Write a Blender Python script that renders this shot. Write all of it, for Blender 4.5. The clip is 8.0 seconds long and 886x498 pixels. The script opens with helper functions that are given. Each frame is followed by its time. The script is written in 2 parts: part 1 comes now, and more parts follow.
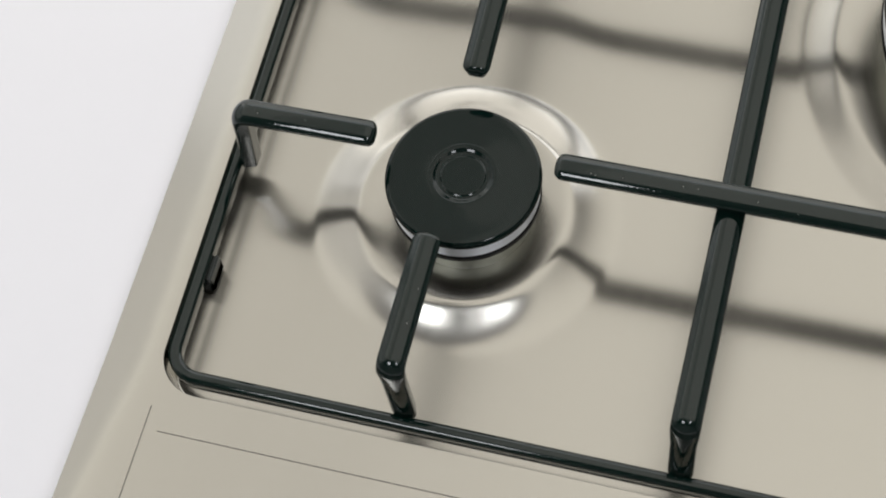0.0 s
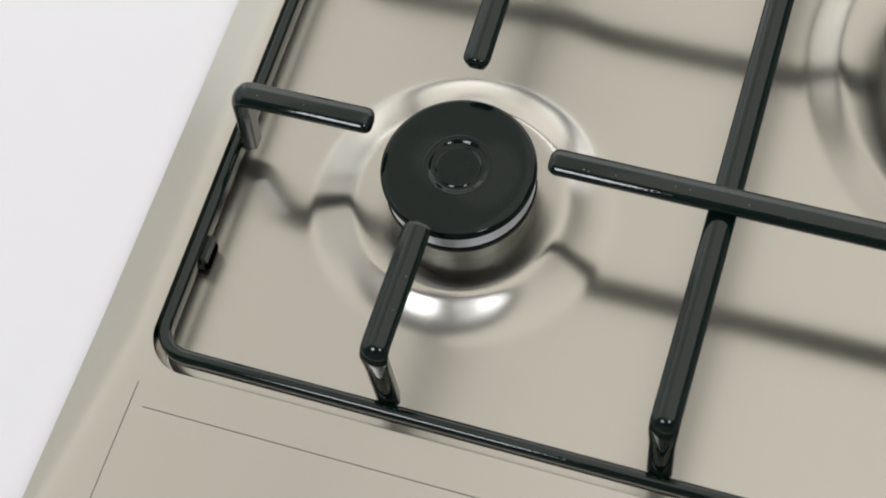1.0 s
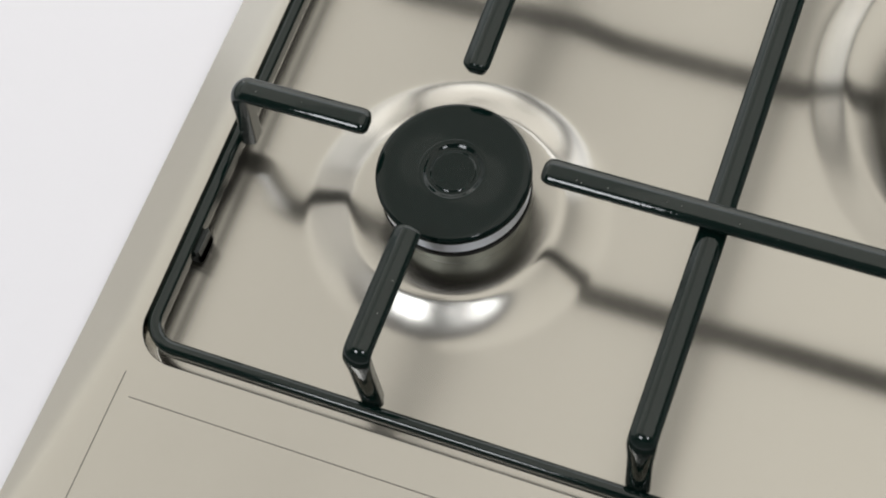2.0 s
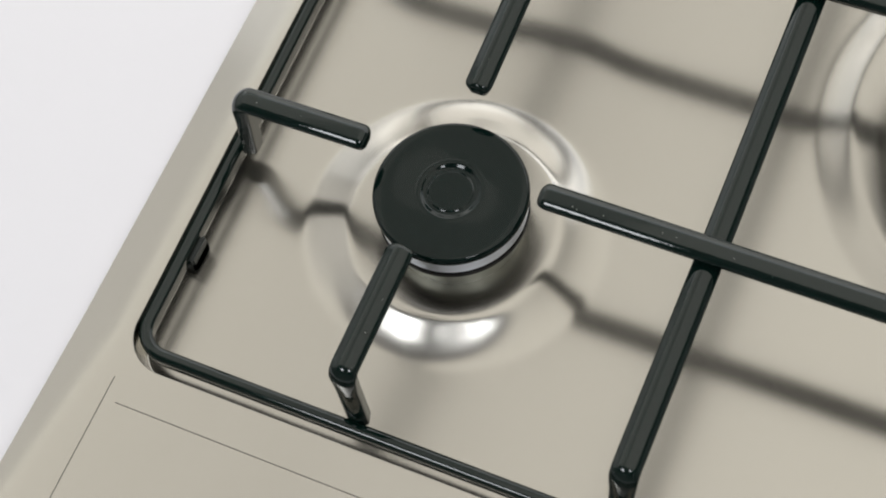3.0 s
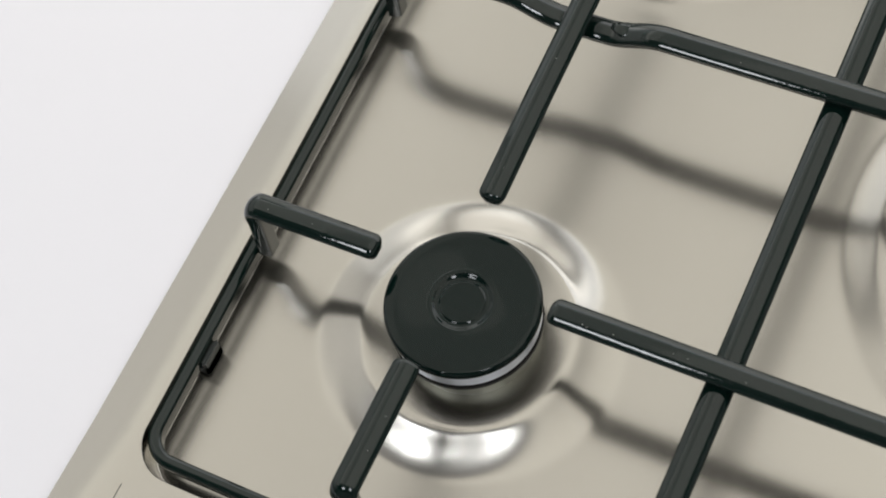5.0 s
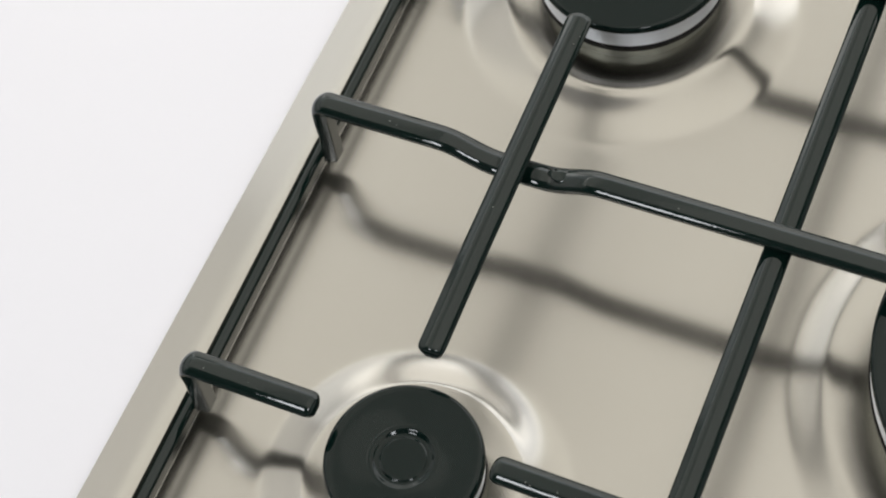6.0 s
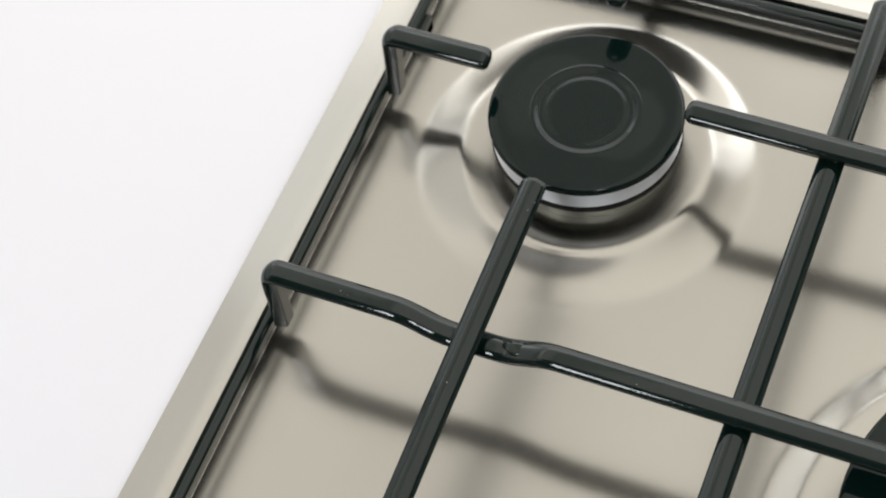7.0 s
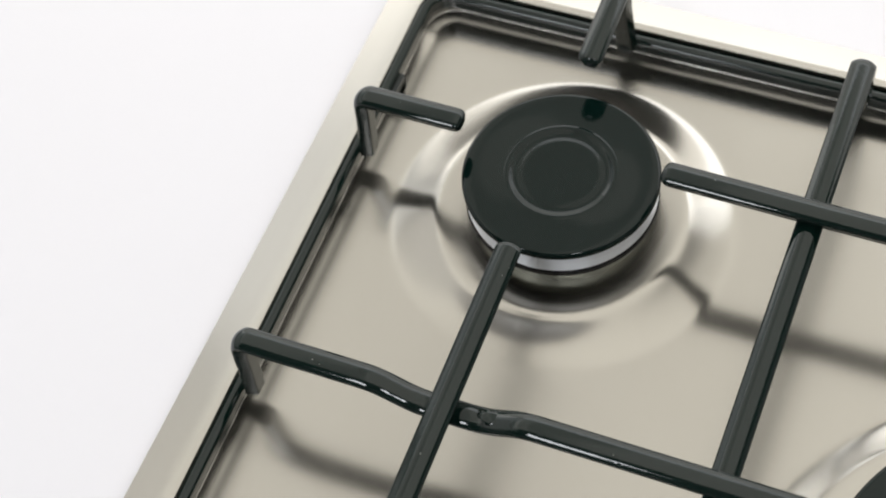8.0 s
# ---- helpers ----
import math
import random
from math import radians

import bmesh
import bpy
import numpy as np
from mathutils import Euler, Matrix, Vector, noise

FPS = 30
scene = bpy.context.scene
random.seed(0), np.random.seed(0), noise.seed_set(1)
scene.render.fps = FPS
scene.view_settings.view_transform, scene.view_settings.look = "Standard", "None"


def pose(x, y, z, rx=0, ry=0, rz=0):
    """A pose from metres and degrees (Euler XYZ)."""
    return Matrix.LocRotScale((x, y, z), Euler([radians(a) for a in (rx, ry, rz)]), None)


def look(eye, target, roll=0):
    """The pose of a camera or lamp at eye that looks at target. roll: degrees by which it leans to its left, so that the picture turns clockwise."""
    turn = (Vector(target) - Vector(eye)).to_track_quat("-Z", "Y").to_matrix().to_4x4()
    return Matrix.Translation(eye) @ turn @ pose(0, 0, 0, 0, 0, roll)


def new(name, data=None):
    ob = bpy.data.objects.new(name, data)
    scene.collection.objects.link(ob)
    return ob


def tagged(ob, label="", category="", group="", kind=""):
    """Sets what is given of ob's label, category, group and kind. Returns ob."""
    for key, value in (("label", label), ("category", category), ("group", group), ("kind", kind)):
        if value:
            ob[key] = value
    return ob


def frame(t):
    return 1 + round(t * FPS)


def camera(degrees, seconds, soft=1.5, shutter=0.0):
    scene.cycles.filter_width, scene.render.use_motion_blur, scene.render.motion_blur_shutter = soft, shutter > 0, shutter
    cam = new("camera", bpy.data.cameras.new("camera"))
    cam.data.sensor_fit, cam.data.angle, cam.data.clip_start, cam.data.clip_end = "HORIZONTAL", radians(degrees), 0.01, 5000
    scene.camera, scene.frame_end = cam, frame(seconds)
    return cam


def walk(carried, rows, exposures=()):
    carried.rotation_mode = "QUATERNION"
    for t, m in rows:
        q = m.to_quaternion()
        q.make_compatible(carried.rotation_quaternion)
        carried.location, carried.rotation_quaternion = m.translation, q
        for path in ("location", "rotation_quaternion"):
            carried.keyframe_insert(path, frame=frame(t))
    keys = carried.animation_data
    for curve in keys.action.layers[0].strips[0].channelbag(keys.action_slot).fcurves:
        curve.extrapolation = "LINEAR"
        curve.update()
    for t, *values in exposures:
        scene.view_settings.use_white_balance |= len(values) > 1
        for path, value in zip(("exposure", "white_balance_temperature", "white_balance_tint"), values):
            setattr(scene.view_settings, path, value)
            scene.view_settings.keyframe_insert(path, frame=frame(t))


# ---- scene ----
# ---------------------------------------------------------------- camera
cam = camera(29.39, 8.0, soft=1.9)
cam.data.dof.use_dof, cam.data.dof.focus_distance, cam.data.dof.aperture_fstop = True, 0.57, 13.0
# seconds, eye in metres, turn in degrees; the hob's front left burner stands at the origin
ROWS = [
    (0, 0.10597, -0.25194, 0.51702, 26.002, 5.222, 14.575),
    (0.5, 0.11542, -0.25313, 0.51623, 26.297, 5.298, 16.133),
    (1, 0.12261, -0.25179, 0.51549, 26.340, 5.314, 17.482),
    (2.5, 0.14195, -0.23138, 0.51842, 25.786, 5.535, 21.852),
    (3, 0.14613, -0.22531, 0.51793, 25.926, 5.492, 23.197),
    (3.5, 0.15513, -0.21466, 0.51799, 25.908, 6.243, 24.543),
    (4, 0.15503, -0.20491, 0.51882, 25.867, 6.618, 25.091),
    (4.2, 0.15752, -0.20171, 0.51802, 26.035, 7.039, 25.202),
    (5.3, 0.15921, -0.18017, 0.51956, 27.652, 7.990, 25.120),
    (5.5, 0.15657, -0.17569, 0.51886, 28.160, 7.616, 24.548),
    (6, 0.15383, -0.16244, 0.52224, 29.548, 7.182, 23.484),
    (6.5, 0.15062, -0.14558, 0.52495, 31.126, 6.833, 22.816),
    (7, 0.14306, -0.12842, 0.52748, 31.920, 6.211, 22.524),
    (7.5, 0.13995, -0.11844, 0.52575, 32.918, 5.928, 22.319),
    (8, 0.13953, -0.11458, 0.52442, 33.064, 5.798, 21.904),
]
walk(cam, [(t, pose(x, y, z, rx, ry, rz)) for t, x, y, z, rx, ry, rz in ROWS],
     exposures=[(0.0, 0.11), (4.0, 0.12), (5.5, 0.16), (6.5, 0.21), (8.0, 0.22)])

# ---------------------------------------------------------------- light
world = bpy.data.worlds.new("studio")
scene.world = world
world.use_nodes = True
world.node_tree.nodes["Background"].inputs["Color"].default_value = (0.9, 0.95, 1.0, 1)
world.node_tree.nodes["Background"].inputs["Strength"].default_value = 0.1


def area(name, eye, target, wide, high, watts, colour=(1, 1, 1)):
    """A softbox: an area lamp at eye that faces target."""
    data = bpy.data.lights.new(name, "AREA")
    data.shape, data.size, data.size_y, data.energy, data.color = "RECTANGLE", wide, high, watts, colour
    ob = new(name, data)
    ob.matrix_world = look(eye, target)
    return ob


# one wide unseen overhead scrim as three lamps, the middle dimmed for darker reflections
for middle, wide, watts in ((-1.01, 0.78, 4.9), (-0.435, 0.37, 1.6), (0.575, 1.65, 11.2)):
    area("overhead_diffuser", (middle, 0.815, 1.6), (middle, 0.815, 0), wide, 2.37, watts, (1.0, 0.97, 0.885))
# unseen panels, added to brighten the rim, the bosses and the table
area("side_diffuser", (-1.4, 0.02, 0.95), (0.0, 0.02, 0.1), 1.4, 1.2, 3.0, (1.0, 0.985, 0.94))
area("side_diffuser", (-1.4, 1.22, 0.95), (0.0, 1.1, 0.1), 0.9, 1.2, 3.1, (0.97, 0.985, 0.99))
area("rear_diffuser", (0.05, 1.75, 1.12), (0.0, 0.2, 0.1), 2.2, 0.6, 4.2, (0.94, 0.975, 1.04))
area("rear_softbox", (-0.1, 0.95, 0.33), (-0.1, 0.2, 0.2), 2.0, 0.54, 3.8, (1.0, 0.975, 0.92))
area("front_lamp", (0.50, -0.53, 1.12), (0, 0, 0), 0.18, 0.22, 1.7, (0.93, 0.96, 1))
area("front_lamp", (-0.295, -0.70, 1.12), (-0.05, 0, 0), 0.32, 0.22, 2.85, (0.93, 0.96, 1))

# ---------------------------------------------------------------- materials


def material(name, colour, rough=0.5, metal=0.0, **more):
    m = bpy.data.materials.new(name)
    m.use_nodes = True
    p = m.node_tree.nodes["Principled BSDF"]
    p.inputs["Base Color"].default_value = (*colour, 1)
    p.inputs["Roughness"].default_value = rough
    p.inputs["Metallic"].default_value = metal
    for key, value in more.items():
        p.inputs[key.replace("_", " ")].default_value = value
    return m


def grain(m, scale, low, high, bump=0.0, stretch=(1, 1, 1), detail=3.0, tint=None):
    """Noise in the gloss, the relief and, with tint (two colours), the colour of m, in object space."""
    nt = m.node_tree
    p = nt.nodes["Principled BSDF"]
    at = nt.nodes.new("ShaderNodeTexCoord")
    mp = nt.nodes.new("ShaderNodeMapping")
    mp.inputs["Scale"].default_value = stretch
    nz = nt.nodes.new("ShaderNodeTexNoise")
    nz.inputs["Scale"].default_value, nz.inputs["Detail"].default_value = scale, detail
    nt.links.new(at.outputs["Object"], mp.inputs["Vector"])
    nt.links.new(mp.outputs["Vector"], nz.inputs["Vector"])
    if high > low:
        span = nt.nodes.new("ShaderNodeMapRange")
        span.inputs["From Min"].default_value, span.inputs["From Max"].default_value = 0.3, 0.7
        span.inputs["To Min"].default_value, span.inputs["To Max"].default_value = low, high
        nt.links.new(nz.outputs["Fac"], span.inputs["Value"])
        nt.links.new(span.outputs["Result"], p.inputs["Roughness"])
    if tint:
        mix = nt.nodes.new("ShaderNodeMix")
        mix.data_type = "RGBA"
        mix.inputs[6].default_value, mix.inputs[7].default_value = (*tint[0], 1), (*tint[1], 1)
        nt.links.new(nz.outputs["Fac"], mix.inputs[0])
        nt.links.new(mix.outputs[2], p.inputs["Base Color"])
    if bump:
        b = nt.nodes.new("ShaderNodeBump")
        b.inputs["Strength"].default_value, b.inputs["Distance"].default_value = 1.0, bump
        nt.links.new(nz.outputs["Fac"], b.inputs["Height"])
        nt.links.new(b.outputs["Normal"], p.inputs["Normal"])
    return m


def brushed(m, amount, along):
    """Anisotropic gloss, as of steel brushed one way."""
    p = m.node_tree.nodes["Principled BSDF"]
    p.inputs["Anisotropic"].default_value = amount
    way = m.node_tree.nodes.new("ShaderNodeCombineXYZ")
    for key, value in zip("XYZ", along):
        way.inputs[key].default_value = value
    m.node_tree.links.new(way.outputs["Vector"], p.inputs["Tangent"])
    return m


STEEL = brushed(grain(material("satin_steel", (0.502, 0.481, 0.437), 0.2, 1.0), 16, 0.22, 0.255, 0.0, (1, 0.45, 1),
                      tint=((0.486, 0.465, 0.421), (0.518, 0.497, 0.453))), 0.78, (1, 0, 0))
ENAMEL = grain(material("black_enamel", (0.0025, 0.0102, 0.008), 0.05, IOR=1.5), 700, 0.02, 0.05, 0.000028)
CAP = grain(material("black_cap_enamel", (0.0018, 0.0085, 0.007), 0.08, IOR=1.38), 500, 0.06, 0.09, 0.000004)
ALUMINIUM = brushed(grain(material("turned_aluminium", (0.86, 0.88, 0.92), 0.5, 1.0), 160, 0.52, 0.6, 0.00001, (1, 1, 0.02), tint=((0.84, 0.86, 0.90), (0.96, 0.98, 1.0))), 0.9, (0, 0, 1))
CUP = grain(material("grey_cast_metal", (0.42, 0.43, 0.38), 0.5, 1.0), 120, 0.45, 0.6, tint=((0.38, 0.39, 0.34), (0.46, 0.47, 0.42)))
BODY = grain(material("black_burner_body", (0.004, 0.004, 0.004), 0.6, Specular_IOR_Level=0.2), 300, 0.5, 0.7)
RUBBER = grain(material("black_rubber", (0.04, 0.046, 0.044), 0.4), 600, 0.34, 0.48, 0.00001)
PRINT = grain(material("grey_print", (0.15, 0.136, 0.12), 0.5), 900, 0.45, 0.55)
WHITE = grain(material("white_board", (0.91, 0.9, 0.945), 0.6), 4, 0.5, 0.65, tint=((0.9, 0.89, 0.935), (0.92, 0.91, 0.955)))
CEILING = grain(material("ceiling_paint", (0.3, 0.3, 0.3), 0.8), 3, 0.75, 0.85, tint=((0.29, 0.29, 0.29), (0.31, 0.31, 0.31)))
PALE = grain(material("pale_grey_wall_paint", (0.55, 0.55, 0.55), 0.8), 3, 0.75, 0.85, tint=((0.53, 0.53, 0.53), (0.57, 0.57, 0.57)))
GREY = grain(material("grey_wall_paint", (0.6, 0.6, 0.6), 0.8), 3, 0.75, 0.85, tint=((0.58, 0.58, 0.58), (0.62, 0.62, 0.62)))
WALL = grain(material("white_wall_paint", (0.8, 0.8, 0.8), 0.8), 3, 0.75, 0.85, tint=((0.78, 0.78, 0.78), (0.82, 0.82, 0.82)))

# ---------------------------------------------------------------- mesh helpers
MM = 0.001


def mesh_of(name, verts, faces, mat, smooth=True):
    me = bpy.data.meshes.new(name)
    me.from_pydata([tuple(v) for v in verts], [], faces)
    me.materials.append(mat)
    me.validate()
    me.update()
    if smooth:
        me.polygons.foreach_set("use_smooth", [True] * len(me.polygons))
    return me


def part(name, me, parent, label=""):
    ob = new(name, me)
    ob.parent = parent
    if label:
        ob["label"] = label
    return ob


def box(name, lo, hi, mat, bevel=0.0, segments=2):
    bm = bmesh.new()
    bmesh.ops.create_cube(bm, size=1)
    for v in bm.verts:
        v.co = Vector([(a + b) / 2 + c * (b - a) for a, b, c in zip(lo, hi, v.co)])
    if bevel:
        bmesh.ops.bevel(bm, geom=bm.edges[:], offset=bevel, segments=segments, affect="EDGES", profile=0.5)
    me = bpy.data.meshes.new(name)
    bm.to_mesh(me)
    bm.free()
    me.materials.append(mat)
    return me


def lathe(name, profile, mat, steps=128, sharp=30):
    """A mesh turned round z from (radius, height) pairs in millimetres, from the bottom outwards and up to the middle."""
    verts, faces, n = [], [], len(profile)
    for k in range(steps):
        a = 2 * math.pi * k / steps
        verts += [(r * MM * math.cos(a), r * MM * math.sin(a), z * MM) for r, z in profile]
    for k in range(steps):
        m = (k + 1) % steps
        for j in range(n - 1):
            quad = [k * n + j, m * n + j, m * n + j + 1, k * n + j + 1]
            faces.append(quad)
    me = mesh_of(name, verts, faces, mat)
    me.set_sharp_from_angle(angle=radians(sharp))
    return me


def arc(cx, cz, r, a0, a1, n):
    return [(cx + r * math.cos(radians(a0 + (a1 - a0) * k / n)), cz + r * math.sin(radians(a0 + (a1 - a0) * k / n))) for k in range(n + 1)]


def oval(w, h, big, turn, slope, steep, edge, under, taper, n=10):
    """A bar's section: an upper face arched with radius big up to turn degrees, a flatter shoulder of radius slope up to steep degrees, a blunt edge,
    sides that draw in by taper and a flat underside: (across, up) pairs."""
    half = arc(0, h / 2 - big, big, 90, 90 - turn, n)
    for r, a0, a1, k in ((slope, turn, steep, 5), (edge, steep, 90, 5)):
        x, z = half[-1]
        half += arc(x - r * math.sin(radians(a0)), z - r * math.cos(radians(a0)), r, 90 - a0, 90 - a1, k)[1:]
    side, ez = half[-1]
    half = [(x * w / 2 / side, z) for x, z in half]
    low = -h / 2 + under
    hold = 0.18                                               # keeps the flat faces flat when shaded smooth
    foot = w / 2 - taper
    out = [(foot + 0.04, low + hold), (w / 2, ez - hold)] + half[::-1] + [(-x, z) for x, z in half[1:]]
    out += [(-w / 2, ez - hold), (-foot - 0.04, low + hold)] + arc(-foot + under, low, under, 180, 270, 5)
    return out + [(-foot + under + hold, -h / 2), (foot - under - hold, -h / 2)] + arc(foot - under, low, under, 270, 360, 5)


def sweep(name, path, side, shape, mat, tips=(0, 0), closed=False, knee=None):
    """A bar along path (points in mm). side: the fixed way across it, or None for a level loop. tips: how many mm of each end are rounded off.
    knee: the height under which the bar is slimmer, as its legs are."""
    path = [Vector(p) for p in path]
    rings = []
    count = len(path)
    for k, p in enumerate(path):
        back = path[k - 1] if k or closed else p
        ahead = path[(k + 1) % count] if k + 1 < count or closed else p
        d1, d2 = (p - back), (ahead - p)
        d1 = d1.normalized() if d1.length else d2.normalized()
        d2 = d2.normalized() if d2.length else d1
        t = (d1 + d2).normalized()
        across = Vector(side) if side else t.cross(Vector((0, 0, 1))).normalized()
        up = across.cross(t).normalized()
        grow = 1 / max(0.6, t.dot(d2))
        if side:
            slim = 1 if knee is None else 1 - 0.11 * float(ease(np.array((knee - p.z) / 12.0)))
            rings.append([p + across * a * slim + up * b * grow for a, b in shape])
        else:
            rings.append([p + across * a * grow + up * b for a, b in shape])
    for end, deep in enumerate(tips):
        if not deep:
            continue
        base = rings[-1] if end else rings[0]
        p = path[-1] if end else path[0]
        t = (path[-1] - path[-2]).normalized() if end else (path[0] - path[1]).normalized()
        extra = []
        for u in (0.35, 0.6, 0.8, 0.93, 1.0):
            s = 0.28 + 0.72 * math.sqrt(max(0, 1 - u ** 2.4))
            extra.append([p + (v - p) * s + t * deep * u for v in base])
        rings = rings + extra if end else extra[::-1] + rings
    n = len(shape)
    verts = [v * MM for ring in rings for v in ring]
    faces = []
    for k in range(len(rings) if closed else len(rings) - 1):
        m = (k + 1) % len(rings)
        faces += [[k * n + j, k * n + (j + 1) % n, m * n + (j + 1) % n, m * n + j] for j in range(n)]
    if not closed:
        faces += [list(range(n))[::-1], [(len(rings) - 1) * n + j for j in range(n)]]
    me = mesh_of(name, verts, faces, mat)
    bm = bmesh.new()
    bm.from_mesh(me)
    bmesh.ops.recalc_face_normals(bm, faces=bm.faces)
    bm.to_mesh(me)
    bm.free()
    me.set_sharp_from_angle(angle=radians(50))
    return me


# ---------------------------------------------------------------- the studio
GROUND = -0.0105
tagged(new("ground", box("ground", (-2.4, -2.4, GROUND - 0.04), (2.6, 2.6, GROUND), WHITE)), "seamless plain white table top under the gas hob", "table top", kind="structure")
# unseen walls and ceiling, added and toned for what steel and enamel reflect
tagged(new("unseen_wall_west", box("unseen_wall_west", (-2.5, -2.5, GROUND - 0.04), (-2.4, 2.7, 2.2), WALL)), "unseen plain white wall added to shape the reflections", "wall", kind="structure")
tagged(new("unseen_wall_east", box("unseen_wall_east", (2.6, -2.5, GROUND - 0.04), (2.7, 2.7, 2.2), WALL)), "unseen plain white wall added to shape the reflections", "wall", kind="structure")
tagged(new("unseen_wall_north", box("unseen_wall_north", (-2.4, 2.6, GROUND - 0.04), (2.6, 2.7, 2.2), PALE)), "unseen pale grey wall added to shape the reflections", "wall", kind="structure")
tagged(new("unseen_wall_south", box("unseen_wall_south", (-2.4, -2.5, GROUND - 0.04), (2.6, -2.4, 2.2), GREY)), "unseen pale grey wall added to shape the reflections", "wall", kind="structure")
tagged(new("ceiling", box("ceiling", (-2.5, -2.5, 2.2), (2.7, 2.7, 2.3), CEILING)), "unseen pale grey ceiling added to shape the reflections", "ceiling", kind="structure")

# ---------------------------------------------------------------- the hob's steel top
MID = 193.9                       # the hob's middle, across
LEFT, RIGHT, FRONT, BACK = -104.5, 2 * MID + 104.5, -230.0, 317.3
PANEL, PAN = 6.0, -8.6           # heights of the rim and of the pan inside it
# bosses under the burners: x, y, radii of the ridge and of the foot, slopes at ridge and foot
BOSSES = ((-0.9, -0.4, 37.1, 53.8, 0.56, 0.17), (-2.6, 215.4, 47.4, 65.4, 0.6, 0.19), (MID, 102, 81.4, 93.0, 0.5, 0.2))
SEAT = PAN + 8.4


def ease(u):
    u = np.clip(u, 0, 1)
    return u * u * u * (u * (6 * u - 15) + 10)


def askew(x, y):
    """The recess is not quite square to the hob's edge."""
    return (-0.6 + 0.0143 * y) * np.clip((MID - x) / MID, 0, 1) * np.clip((x - LEFT) / 10, 0, 1)


def height(x, y):
    """The steel top's height in mm."""
    cx, cy, hx, hy, r = MID, 105.2, MID + 85.1, 195.2, 14.0
    qx, qy = np.abs(x + askew(x, y) - cx) - (hx - r), np.abs(y - cy) - (hy - r)
    s = np.hypot(np.maximum(qx, 0), np.maximum(qy, 0)) + np.minimum(np.maximum(qx, qy), 0) - r
    cove = 0.18 * (np.sqrt((s + 6) ** 2 + 1.4) + s + 6) * (0.4 + 0.6 * ease((y - 262) / 30))     # the floor sweeps up to the wall, most along the rear
    z = PAN + cove + (PANEL - PAN - cove) * ease((np.maximum(s + 2.1, 0) / 3.0) ** 3)      # a steep wall with a crisp edge
    # the flanks slope down to the edge; towards the front the fold runs outwards
    fold = -89.6 + np.minimum(0, y + 79) * 0.14
    for over in (fold - x, x - (2 * MID - fold)):
        z = z - 0.125 * (np.sqrt(over ** 2 + 16.0) + over)
    over = y - 304.4
    z = z - 0.19 * np.maximum(over, 0)
    # pressed sheet is never quite flat
    z = z + 0.03 * np.sin(x / 17.0 + 0.8 * np.sin(y / 31.0)) + 0.035 * np.sin(y / 14.0 + x / 37.0 + 1.1) + 0.008 * np.sin(x / 9.0 - y / 11.0)
    for bx, by, r0, r1, s0, s1 in BOSSES:
        r = np.hypot(x - bx, y - by)
        wide = r1 - r0
        u = np.clip(r - r0, 0, wide)
        # steep at the shoulder, easing quickly to a shallow foot
        z = z + s1 * (wide - u) + (s0 - s1) * wide / 1.8 * (1 - u / wide) ** 1.8
        z = z - 0.06 * np.clip(r0 - r, 0, 18)      # inside its ridge the boss falls a little to the burner
        # rounded shoulder and foot
        z = z - s0 * 1.0 * np.log1p(np.exp(-np.abs(r - r0) / 1.0)) + s1 * 0.8 * np.log1p(np.exp(-np.abs(r - r1) / 0.8))
    return z


hob = tagged(new("gas_hob"), "built-in gas hob with a satin stainless steel top", "gas hob")
xs = np.concatenate([np.arange(LEFT, -94, 1.0), np.arange(-94, -89, 0.3), np.arange(-89, -81, 0.12), np.arange(-81, -72, 0.4), np.arange(-72, 66, 0.55), np.arange(66, 125, 0.55), np.arange(125, 165, 1.0), np.arange(165, RIGHT, 3.0), [RIGHT]])
ys = np.concatenate([np.arange(FRONT, -97, 1.0), np.arange(-97, -93, 0.3), np.arange(-93, -86, 0.12), np.arange(-86, -70, 0.4), np.arange(-70, 284, 0.55), np.arange(284, 296, 0.4), np.arange(296, 303, 0.12), np.arange(303, 306, 0.3), np.arange(306, BACK, 1.0), [BACK]])
gx, gy = np.meshgrid(xs, ys)
gx = gx - askew(gx, gy)
gz = height(gx, gy)
nx, ny = len(xs), len(ys)
top = bpy.data.meshes.new("steel_top")
idx = np.arange(nx * ny).reshape(ny, nx)
quads = np.stack([idx[:-1, :-1], idx[:-1, 1:], idx[1:, 1:], idx[1:, :-1]], -1).reshape(-1, 4)
top.from_pydata(np.stack([gx, gy, gz], -1).reshape(-1, 3) * MM, [], quads)
top.materials.append(STEEL)
top.polygons.foreach_set("use_smooth", np.ones(len(quads), bool))
e = 0.05
slope = np.stack([(height(gx - e, gy) - height(gx + e, gy)) / (2 * e), (height(gx, gy - e) - height(gx, gy + e)) / (2 * e), np.ones_like(gx)], -1).reshape(-1, 3)
slope /= np.linalg.norm(slope, axis=1, keepdims=True)
top.normals_split_custom_set_from_vertices(slope)
steel_top = part("steel_top", top, hob, "satin stainless steel top with pressed rings")

# the folded edge under the rim
loop = [(x, FRONT, z) for x, z in zip(xs[::4], gz[0, ::4])] + [(RIGHT, y, z) for y, z in zip(ys[::4], gz[::4, -1])]
loop += [(x, BACK, z) for x, z in zip(xs[::-1][::4], gz[-1, ::-1][::4])] + [(LEFT, y, z) for y, z in zip(ys[::-1][::4], gz[::-1, 0][::4])]
n = len(loop)
rim = [Vector((x, y, z)) * MM for x, y, z in loop]
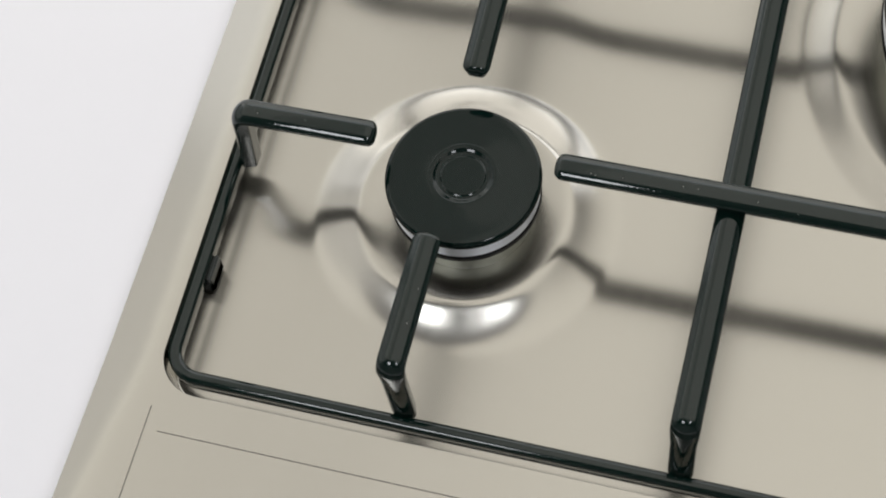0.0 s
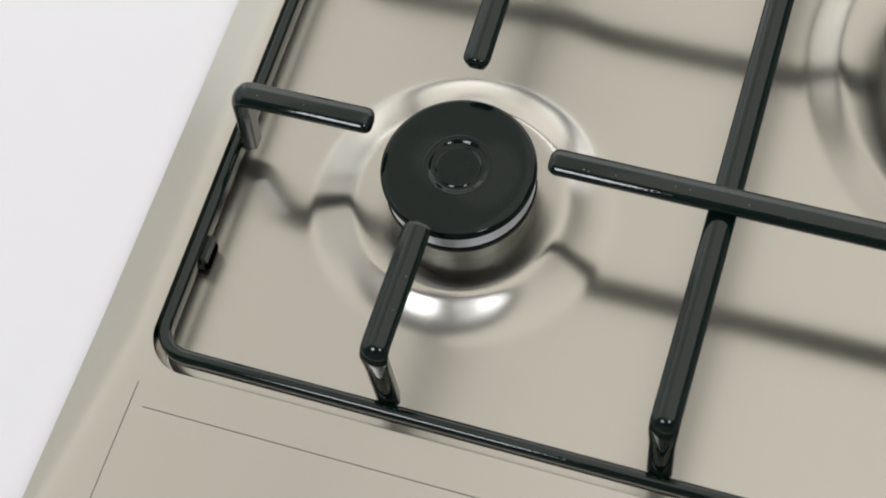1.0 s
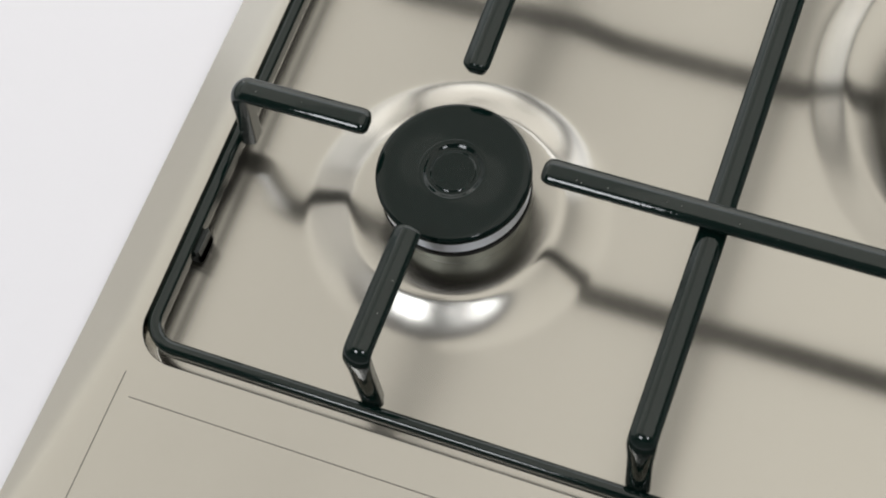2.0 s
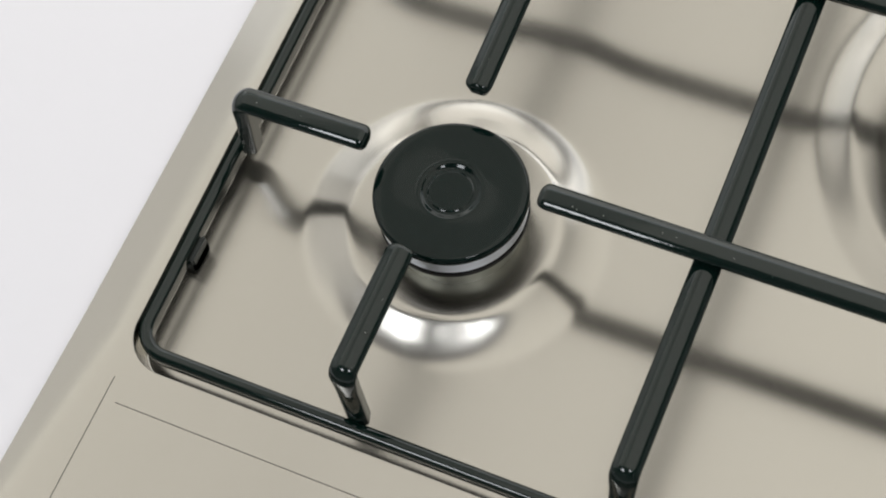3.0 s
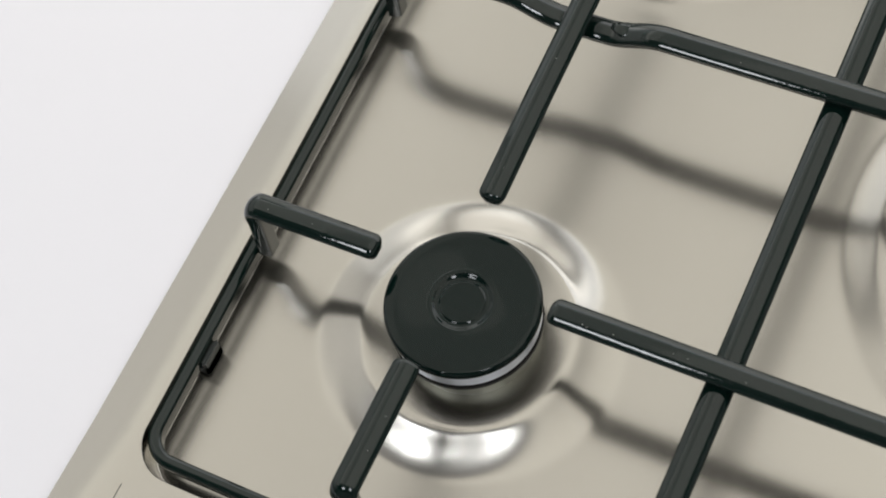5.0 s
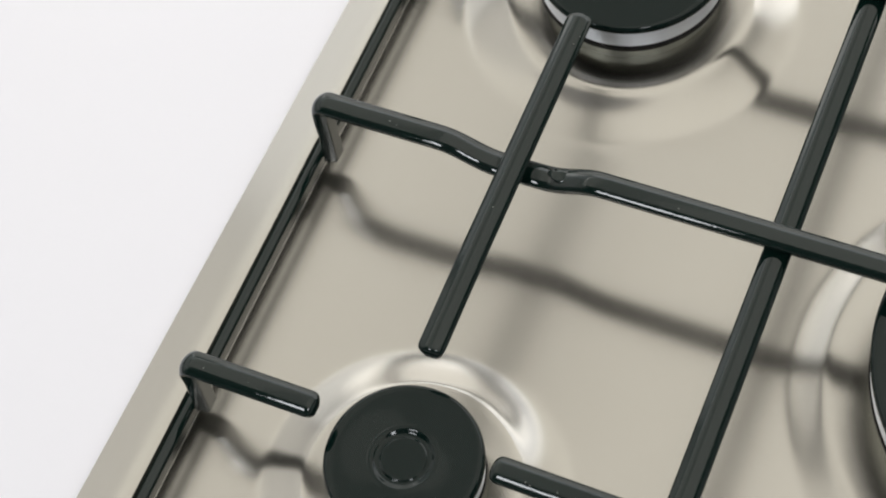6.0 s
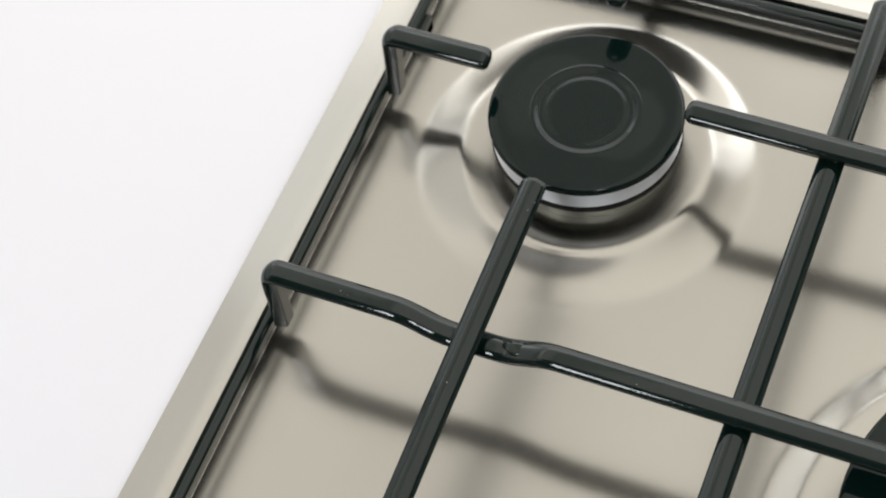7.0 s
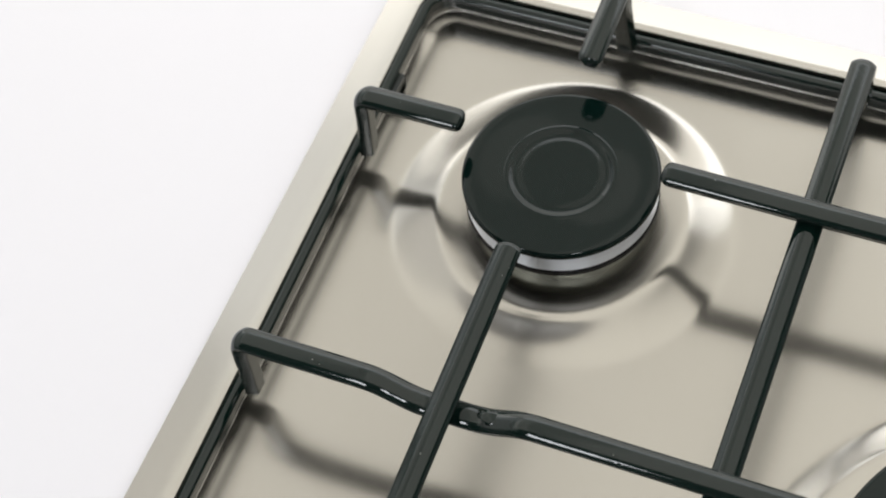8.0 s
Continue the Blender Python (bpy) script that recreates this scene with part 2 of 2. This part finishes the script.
low = [Vector((x + (0.6 if x < MID else -0.6) * (x in (LEFT, RIGHT)), y + (0.6 if y < 100 else -0.6) * (y in (FRONT, BACK)), GROUND / MM)) * MM for x, y, z in loop]
part("folded_edge", mesh_of("folded_edge", rim + low, [[k, k + n, (k + 1) % n + n, (k + 1) % n] for k in range(n)], STEEL, smooth=False), hob)


def print_line(x0, y0, x1, y1):
    """A fine printed line on the front panel, that follows the sheet 0.04 mm proud."""
    n, verts, faces = int(max(x1 - x0, y1 - y0) / 4), [], []
    for k in range(n + 1):
        u = k / n
        ends = ((x0 + (x1 - x0) * u, y0), (x0 + (x1 - x0) * u, y1)) if x1 - x0 > y1 - y0 else ((x1, y0 + (y1 - y0) * u), (x0, y0 + (y1 - y0) * u))
        for lift in (-0.1, 0.04):
            verts += [(x * MM, y * MM, (float(height(np.array(x), np.array(y))) + lift) * MM) for x, y in ends]
    for k in range(n):
        a, b = 4 * k, 4 * k + 4
        faces += [[a + 2, b + 2, b + 3, a + 3], [a, b, b + 2, a + 2], [a + 1, a + 3, b + 3, b + 1], [a, a + 1, b + 1, b]]
    faces += [[0, 2, 3, 1], [4 * n, 4 * n + 1, 4 * n + 3, 4 * n + 2]]
    part("printed_line", mesh_of("printed_line", verts, faces, PRINT, smooth=False), steel_top, "fine grey printed line")


print_line(-82.3, -224, -81.9, -96.9)
print_line(-77.4, -105.2, 2 * MID + 77.4, -104.8)

# ---------------------------------------------------------------- burners


def burner(x, y, r, top_z, dish, floor, moat, deep, ring_low, seat, label):
    """seat: height of the steel under it. dish, floor: radii of the hollow in the cap; moat: how far across it the deepest ring lies; deep: its depth."""
    thing = tagged(new("gas_burner"), label, "gas burner", "burners of the hob")
    thing.location = (x * MM, y * MM, seat * MM)
    low, top_z = ring_low - seat, top_z - seat
    cap_low, base = top_z - 3.2, PAN + 1.4 - seat
    part("burner_cup", lathe("burner_cup", [(0, base), (r - 3.8, base), (r - 4.2, low - 2.8), (0, low - 2.8)], CUP), thing, "grey cast burner cup")
    part("burner_body", lathe("burner_body", [(0, low - 3.2), (r - 1.6, low - 3.2), (r - 0.9, low - 2.9), (r - 0.5, low - 2.2), (r - 0.5, low - 0.4), (r - 1.0, low), (0, low)], BODY), thing, "matt black burner body")
    ring = [(0, low), (r - 1.5, low), (r - 0.9, low + 0.5), (r - 1.6, cap_low - 0.3), (r - 2.2, cap_low), (0, cap_low)]
    part("flame_ring", lathe("flame_ring", ring, ALUMINIUM), thing, "bright turned aluminium flame ring")
    prof = [(0, cap_low), (r - 0.8, cap_low)] + arc(r - 0.8, cap_low + 0.8, 0.8, -90, 0, 4)[1:]
    prof += arc(r - 1.7, top_z - 1.7, 1.7, 0, 90, 8)
    # a fine raised lip, a moat inside it, then a level floor half as deep
    mid = dish - moat * (dish - floor)
    prof += [(r - 4, top_z + 0.03), (dish + 1.1, top_z), (dish + 0.7, top_z + 0.06), (dish + 0.3, top_z + 0.18), (dish, top_z + 0.18)]
    prof += [(dish + (mid - dish) * k / 12, top_z + 0.18 - (deep + 0.18) * float(ease(np.array(k / 12)))) for k in range(1, 13)]
    prof += [(mid + (floor - mid) * k / 10, top_z - deep * (1 - 0.5 * float(ease(np.array(k / 10))))) for k in range(1, 11)]
    prof += [(floor * 0.5, top_z - deep * 0.5), (0, top_z - deep * 0.5)]
    part("cap", lathe("cap", prof, CAP, 160, 40), thing, "gloss black enamelled cap with a hollow")
    return thing


burner(0.9, -0.9, 26.5, 22.6, 11.2, 7.0, 0.72, 0.8, 12.2, SEAT, "small gas burner with a gloss black cap")
burner(-2.2, 216.9, 36.6, 20.8, 20.2, 13.4, 0.5, 0.65, 9.0, SEAT, "medium gas burner with a gloss black cap")
burner(MID, 102, 68.3, 25, 26, 20, 0.5, 1.8, 13, PAN + 3.6, "large wok burner with a gloss black cap")

# ---------------------------------------------------------------- the pan support
WIDE, THICK, TOP = 9.4, 6.3, 38.7   # the flat bars' section and the height of their upper face
Z = TOP - THICK / 2
ARCH = 7.5
SECTION = oval(WIDE, THICK, ARCH, 22, 7.0, 38, 1.0, 1.0, 1.2)
grate = tagged(new("pan_support"), "black enamelled flat-bar pan support on the hob", "pan support")


def bend(a, b, c, r, n=9):
    """Points of a rounded corner at b between a and c."""
    a, b, c = Vector(a), Vector(b), Vector(c)
    u, v = (a - b).normalized(), (c - b).normalized()
    half = u.angle(v) / 2
    d = r / math.tan(half)
    mid = b + (u + v).normalized() * (r / math.sin(half))
    p, q = b + u * d - mid, b + v * d - mid
    ang = p.angle(q)
    low = [mid + (p if a.z < c.z else q) + (u if a.z < c.z else v) * s for s in (2, 4, 6, 8, 11, 14)] if abs(a.z - c.z) > 10 else []
    turn = [mid + (p * math.sin((1 - k / n) * ang) + q * math.sin(k / n * ang)) / math.sin(ang) for k in range(n + 1)]
    return low[::-1] + turn if a.z < c.z else turn + low


def dips(along, y0, y1, lows, reach=32, drop=6.4, step=3):
    """Points of a level bar across that dips under the bars at lows."""
    pts = []
    n = int((along[1] - along[0]) / step)
    for k in range(n + 1):
        s = along[0] + (along[1] - along[0]) * k / n
        z = Z - sum(drop * float(ease(np.array(1 - (abs(s - c) - 6) / (reach - 6)))) for c in lows)
        pts.append((s, y0 + (y1 - y0) * k / n, z))
    return pts


def arm(name, pts, side, tips, knee=Z - 1.0):
    return part(name, sweep(name, pts, side, SECTION, ENAMEL, tips, knee=knee), grate)


XC, YM = 90.2, 108.4
FOOT = 2.6
X, Y = (1, 0, 0), (0, -1, 0)
TIP, ROUND = 3.2, 3.2
HALF = THICK / 2

# bars across
foot, knee = (-78.7, 0.6, FOOT), (-78.9 + HALF, 0.6, Z)
arm("bar", [foot] + bend(foot, knee, (0, 1.0, Z), ROUND) + [(-28.3 - TIP, 1.0, Z)], Y, (0, TIP))
arm("bar", [(32.3 + TIP, 1.7, Z), (91, 1.7, Z), (200, 1.7, Z), (2 * MID + 78, 1.7, Z)], Y, (TIP, TIP))
foot, knee = (-79.8, 107.6, FOOT), (-81.7 + HALF, 108.2, Z)
dipped = arm("bar", [foot] + bend(foot, knee, (0, YM, Z), ROUND) + [(-60, 108.2, Z)] + dips((-49, 168), 108.3, 108.8, (-2,)), Y, (0, TIP), Z - 7.5)
foot, knee = (-81.9, 216.7, FOOT), (-83.0 + HALF, 217.2, Z)
arm("bar", [foot] + bend(foot, knee, (0, 217.2, Z), ROUND) + [(-39.3 - TIP, 217.2, Z)], Y, (0, TIP))
arm("bar", [(36.1 + TIP, 217.6, Z), (91, 217.1, Z), (200, 217.0, Z), (2 * MID + 78, 217.0, Z)], Y, (TIP, TIP))
# bars front to back
foot, knee = (-0.4, -82.2 + HALF, FOOT), (-1.8, -80.8 + HALF, Z)
arm("bar", [foot] + bend(foot, knee, (-1.8, 0, Z), ROUND) + [(-1.7, -30.6 - TIP, Z)], X, (0, TIP))
arm("bar", [(-1.9, 30.3 + TIP, Z), (-2.8, 73, Z), (-3.6, 140, Z), (-4.0, 172.8 - TIP, Z)], X, (TIP, TIP))
foot, knee = (-3.0, 297.3 - HALF, FOOT), (-5.6, 296.0 - HALF, Z)
arm("bar", [(-4.8, 255.9 + TIP, Z)] + bend((-4.8, 250, Z), knee, foot, ROUND) + [foot], X, (TIP, 0))
LOWER = 5.0
f1, k1 = (XC + 0.2, -82.4 + HALF, FOOT), (XC - 0.2, -77.8 + HALF, Z - LOWER)
k2, f2 = (XC - 0.4, 292.4 - HALF, Z - LOWER), (XC - 0.4, 297.0 - HALF, FOOT)
arm("bar", [f1] + bend(f1, k1, (XC, 0, Z - LOWER), ROUND) + [(XC, 0, Z - LOWER), (XC - 0.3, 150, Z - LOWER)] + bend((XC - 0.4, 200, Z - LOWER), k2, f2, ROUND) + [f2], X, (0, 0), Z - LOWER - 1.0)

# the low frame round the pan
LOW = 1.5
x0, x1, y0, y1, rr = -83.7, 2 * MID + 83.7, -83.8, 298.2, 10.5


def lean(x, y):
    """How far the frame's side leans outwards towards the back."""
    return -0.0115 * (y - 40) * max(0.0, (MID - x) / MID) if x < MID else 0.0


ring = []
for cx, cy, a in ((x1 - rr, y1 - rr, 0), (x0 + rr, y1 - rr, 90), (x0 + rr, y0 + rr, 180), (x1 - rr, y0 + rr, 270)):
    ring += [(px + lean(px, py), py, LOW) for px, py in arc(cx, cy, rr, a, a + 90, 10)]
frame_rod = part("frame", sweep("frame", ring, None, oval(4.7, 7.2, 4.0, 22, 4.0, 38, 0.7, 1.0, 0.3), ENAMEL, closed=True), grate)


def foot_pad(x, y, turned):
    """A rubber saddle under the low frame."""
    bm = bmesh.new()
    for lo, hi in (((-3.9, -5.2, -7.0), (-2.2, 5.2, 2.2)), ((2.2, -5.2, -7.0), (4.0, 5.2, 2.2)), ((-3.9, -5.2, -7.0), (4.0, 5.2, -1.2))):
        r = bmesh.ops.create_cube(bm, size=1)
        for v in r["verts"]:
            v.co = Vector([(a + b) / 2 + c * (b - a) for a, b, c in zip(lo, hi, v.co)]) * MM
    bmesh.ops.bevel(bm, geom=bm.edges[:], offset=0.7 * MM, segments=2, affect="EDGES")
    me = bpy.data.meshes.new("rubber_foot")
    bm.to_mesh(me)
    bm.free()
    me.materials.append(RUBBER)
    ob = part("rubber_foot", me, frame_rod, "black rubber foot")
    ob.matrix_basis = pose(x * MM, y * MM, 0, 0, 0, 90 if turned else 0)


foot_pad(x0 + lean(x0, -43), -43.0, False)
foot_pad(x0 + lean(x0, 250), 250.8, False)

# the crushed weld where the cross bar runs under the front-to-back one
bm = bmesh.new()
bmesh.ops.create_icosphere(bm, subdivisions=3, radius=1)
for v in bm.verts:
    bump = 1 + 0.35 * noise.noise(v.co * 2.1) + 0.2 * noise.noise(v.co * 5.0)
    v.co = Vector((v.co.x * 6.0 * bump, v.co.y * 2.6 * bump, v.co.z * 0.7 * bump)) * MM
me = bpy.data.meshes.new("weld_bead")
bm.to_mesh(me)
bm.free()
me.materials.append(ENAMEL)
me.polygons.foreach_set("use_smooth", [True] * len(me.polygons))
part("weld_bead", me, dipped, "uneven enamelled weld bead").location = (14.6 * MM, 108.6 * MM, (TOP - 4.6) * MM)


# dust on the black enamel
rng = random.Random(7)
verts, faces = [], []
spots = [(rng.uniform(38, 150), 0.8) for _ in range(7)] + [(rng.uniform(-70, -35), -0.6) for _ in range(3)] + [(rng.uniform(-60, 80), 108.4) for _ in range(4)]
spots += [(-1.0, rng.uniform(-70, -40)) for _ in range(3)] + [(-2.4, rng.uniform(36, 165)) for _ in range(5)] + [(rng.uniform(44, 120), 219.2) for _ in range(4)] + [(rng.uniform(-72, -45), 216.6) for _ in range(3)]
for sx, sy in spots:
    across = rng.uniform(-2.2, 2.2)
    px, py = (sx, sy + across) if abs(sx) > 3 else (sx + across, sy)
    pz = TOP - ARCH + math.sqrt(ARCH ** 2 - across ** 2)
    if 100 < sy < 112 and abs(px) < 34:
        continue
    size, base = rng.uniform(0.1, 0.24), len(verts)
    verts += [Vector((px + size * math.cos(a), py + size * math.sin(a) * 0.8, pz)) * MM for a in (0, 1.05, 2.1, 3.14, 4.2, 5.24)] + [Vector((px, py, pz + size * 0.7)) * MM]
    faces += [[base + k, base + (k + 1) % 6, base + 6] for k in range(6)] + [[base + k for k in range(5, -1, -1)]]
DUST = grain(material("pale_dust", (0.55, 0.53, 0.5), 0.9), 900, 0.8, 0.95)
tagged(new("dust", mesh_of("dust", verts, faces, DUST)), "few fine pale dust specks on the enamelled bars", "dust", kind="stuff")
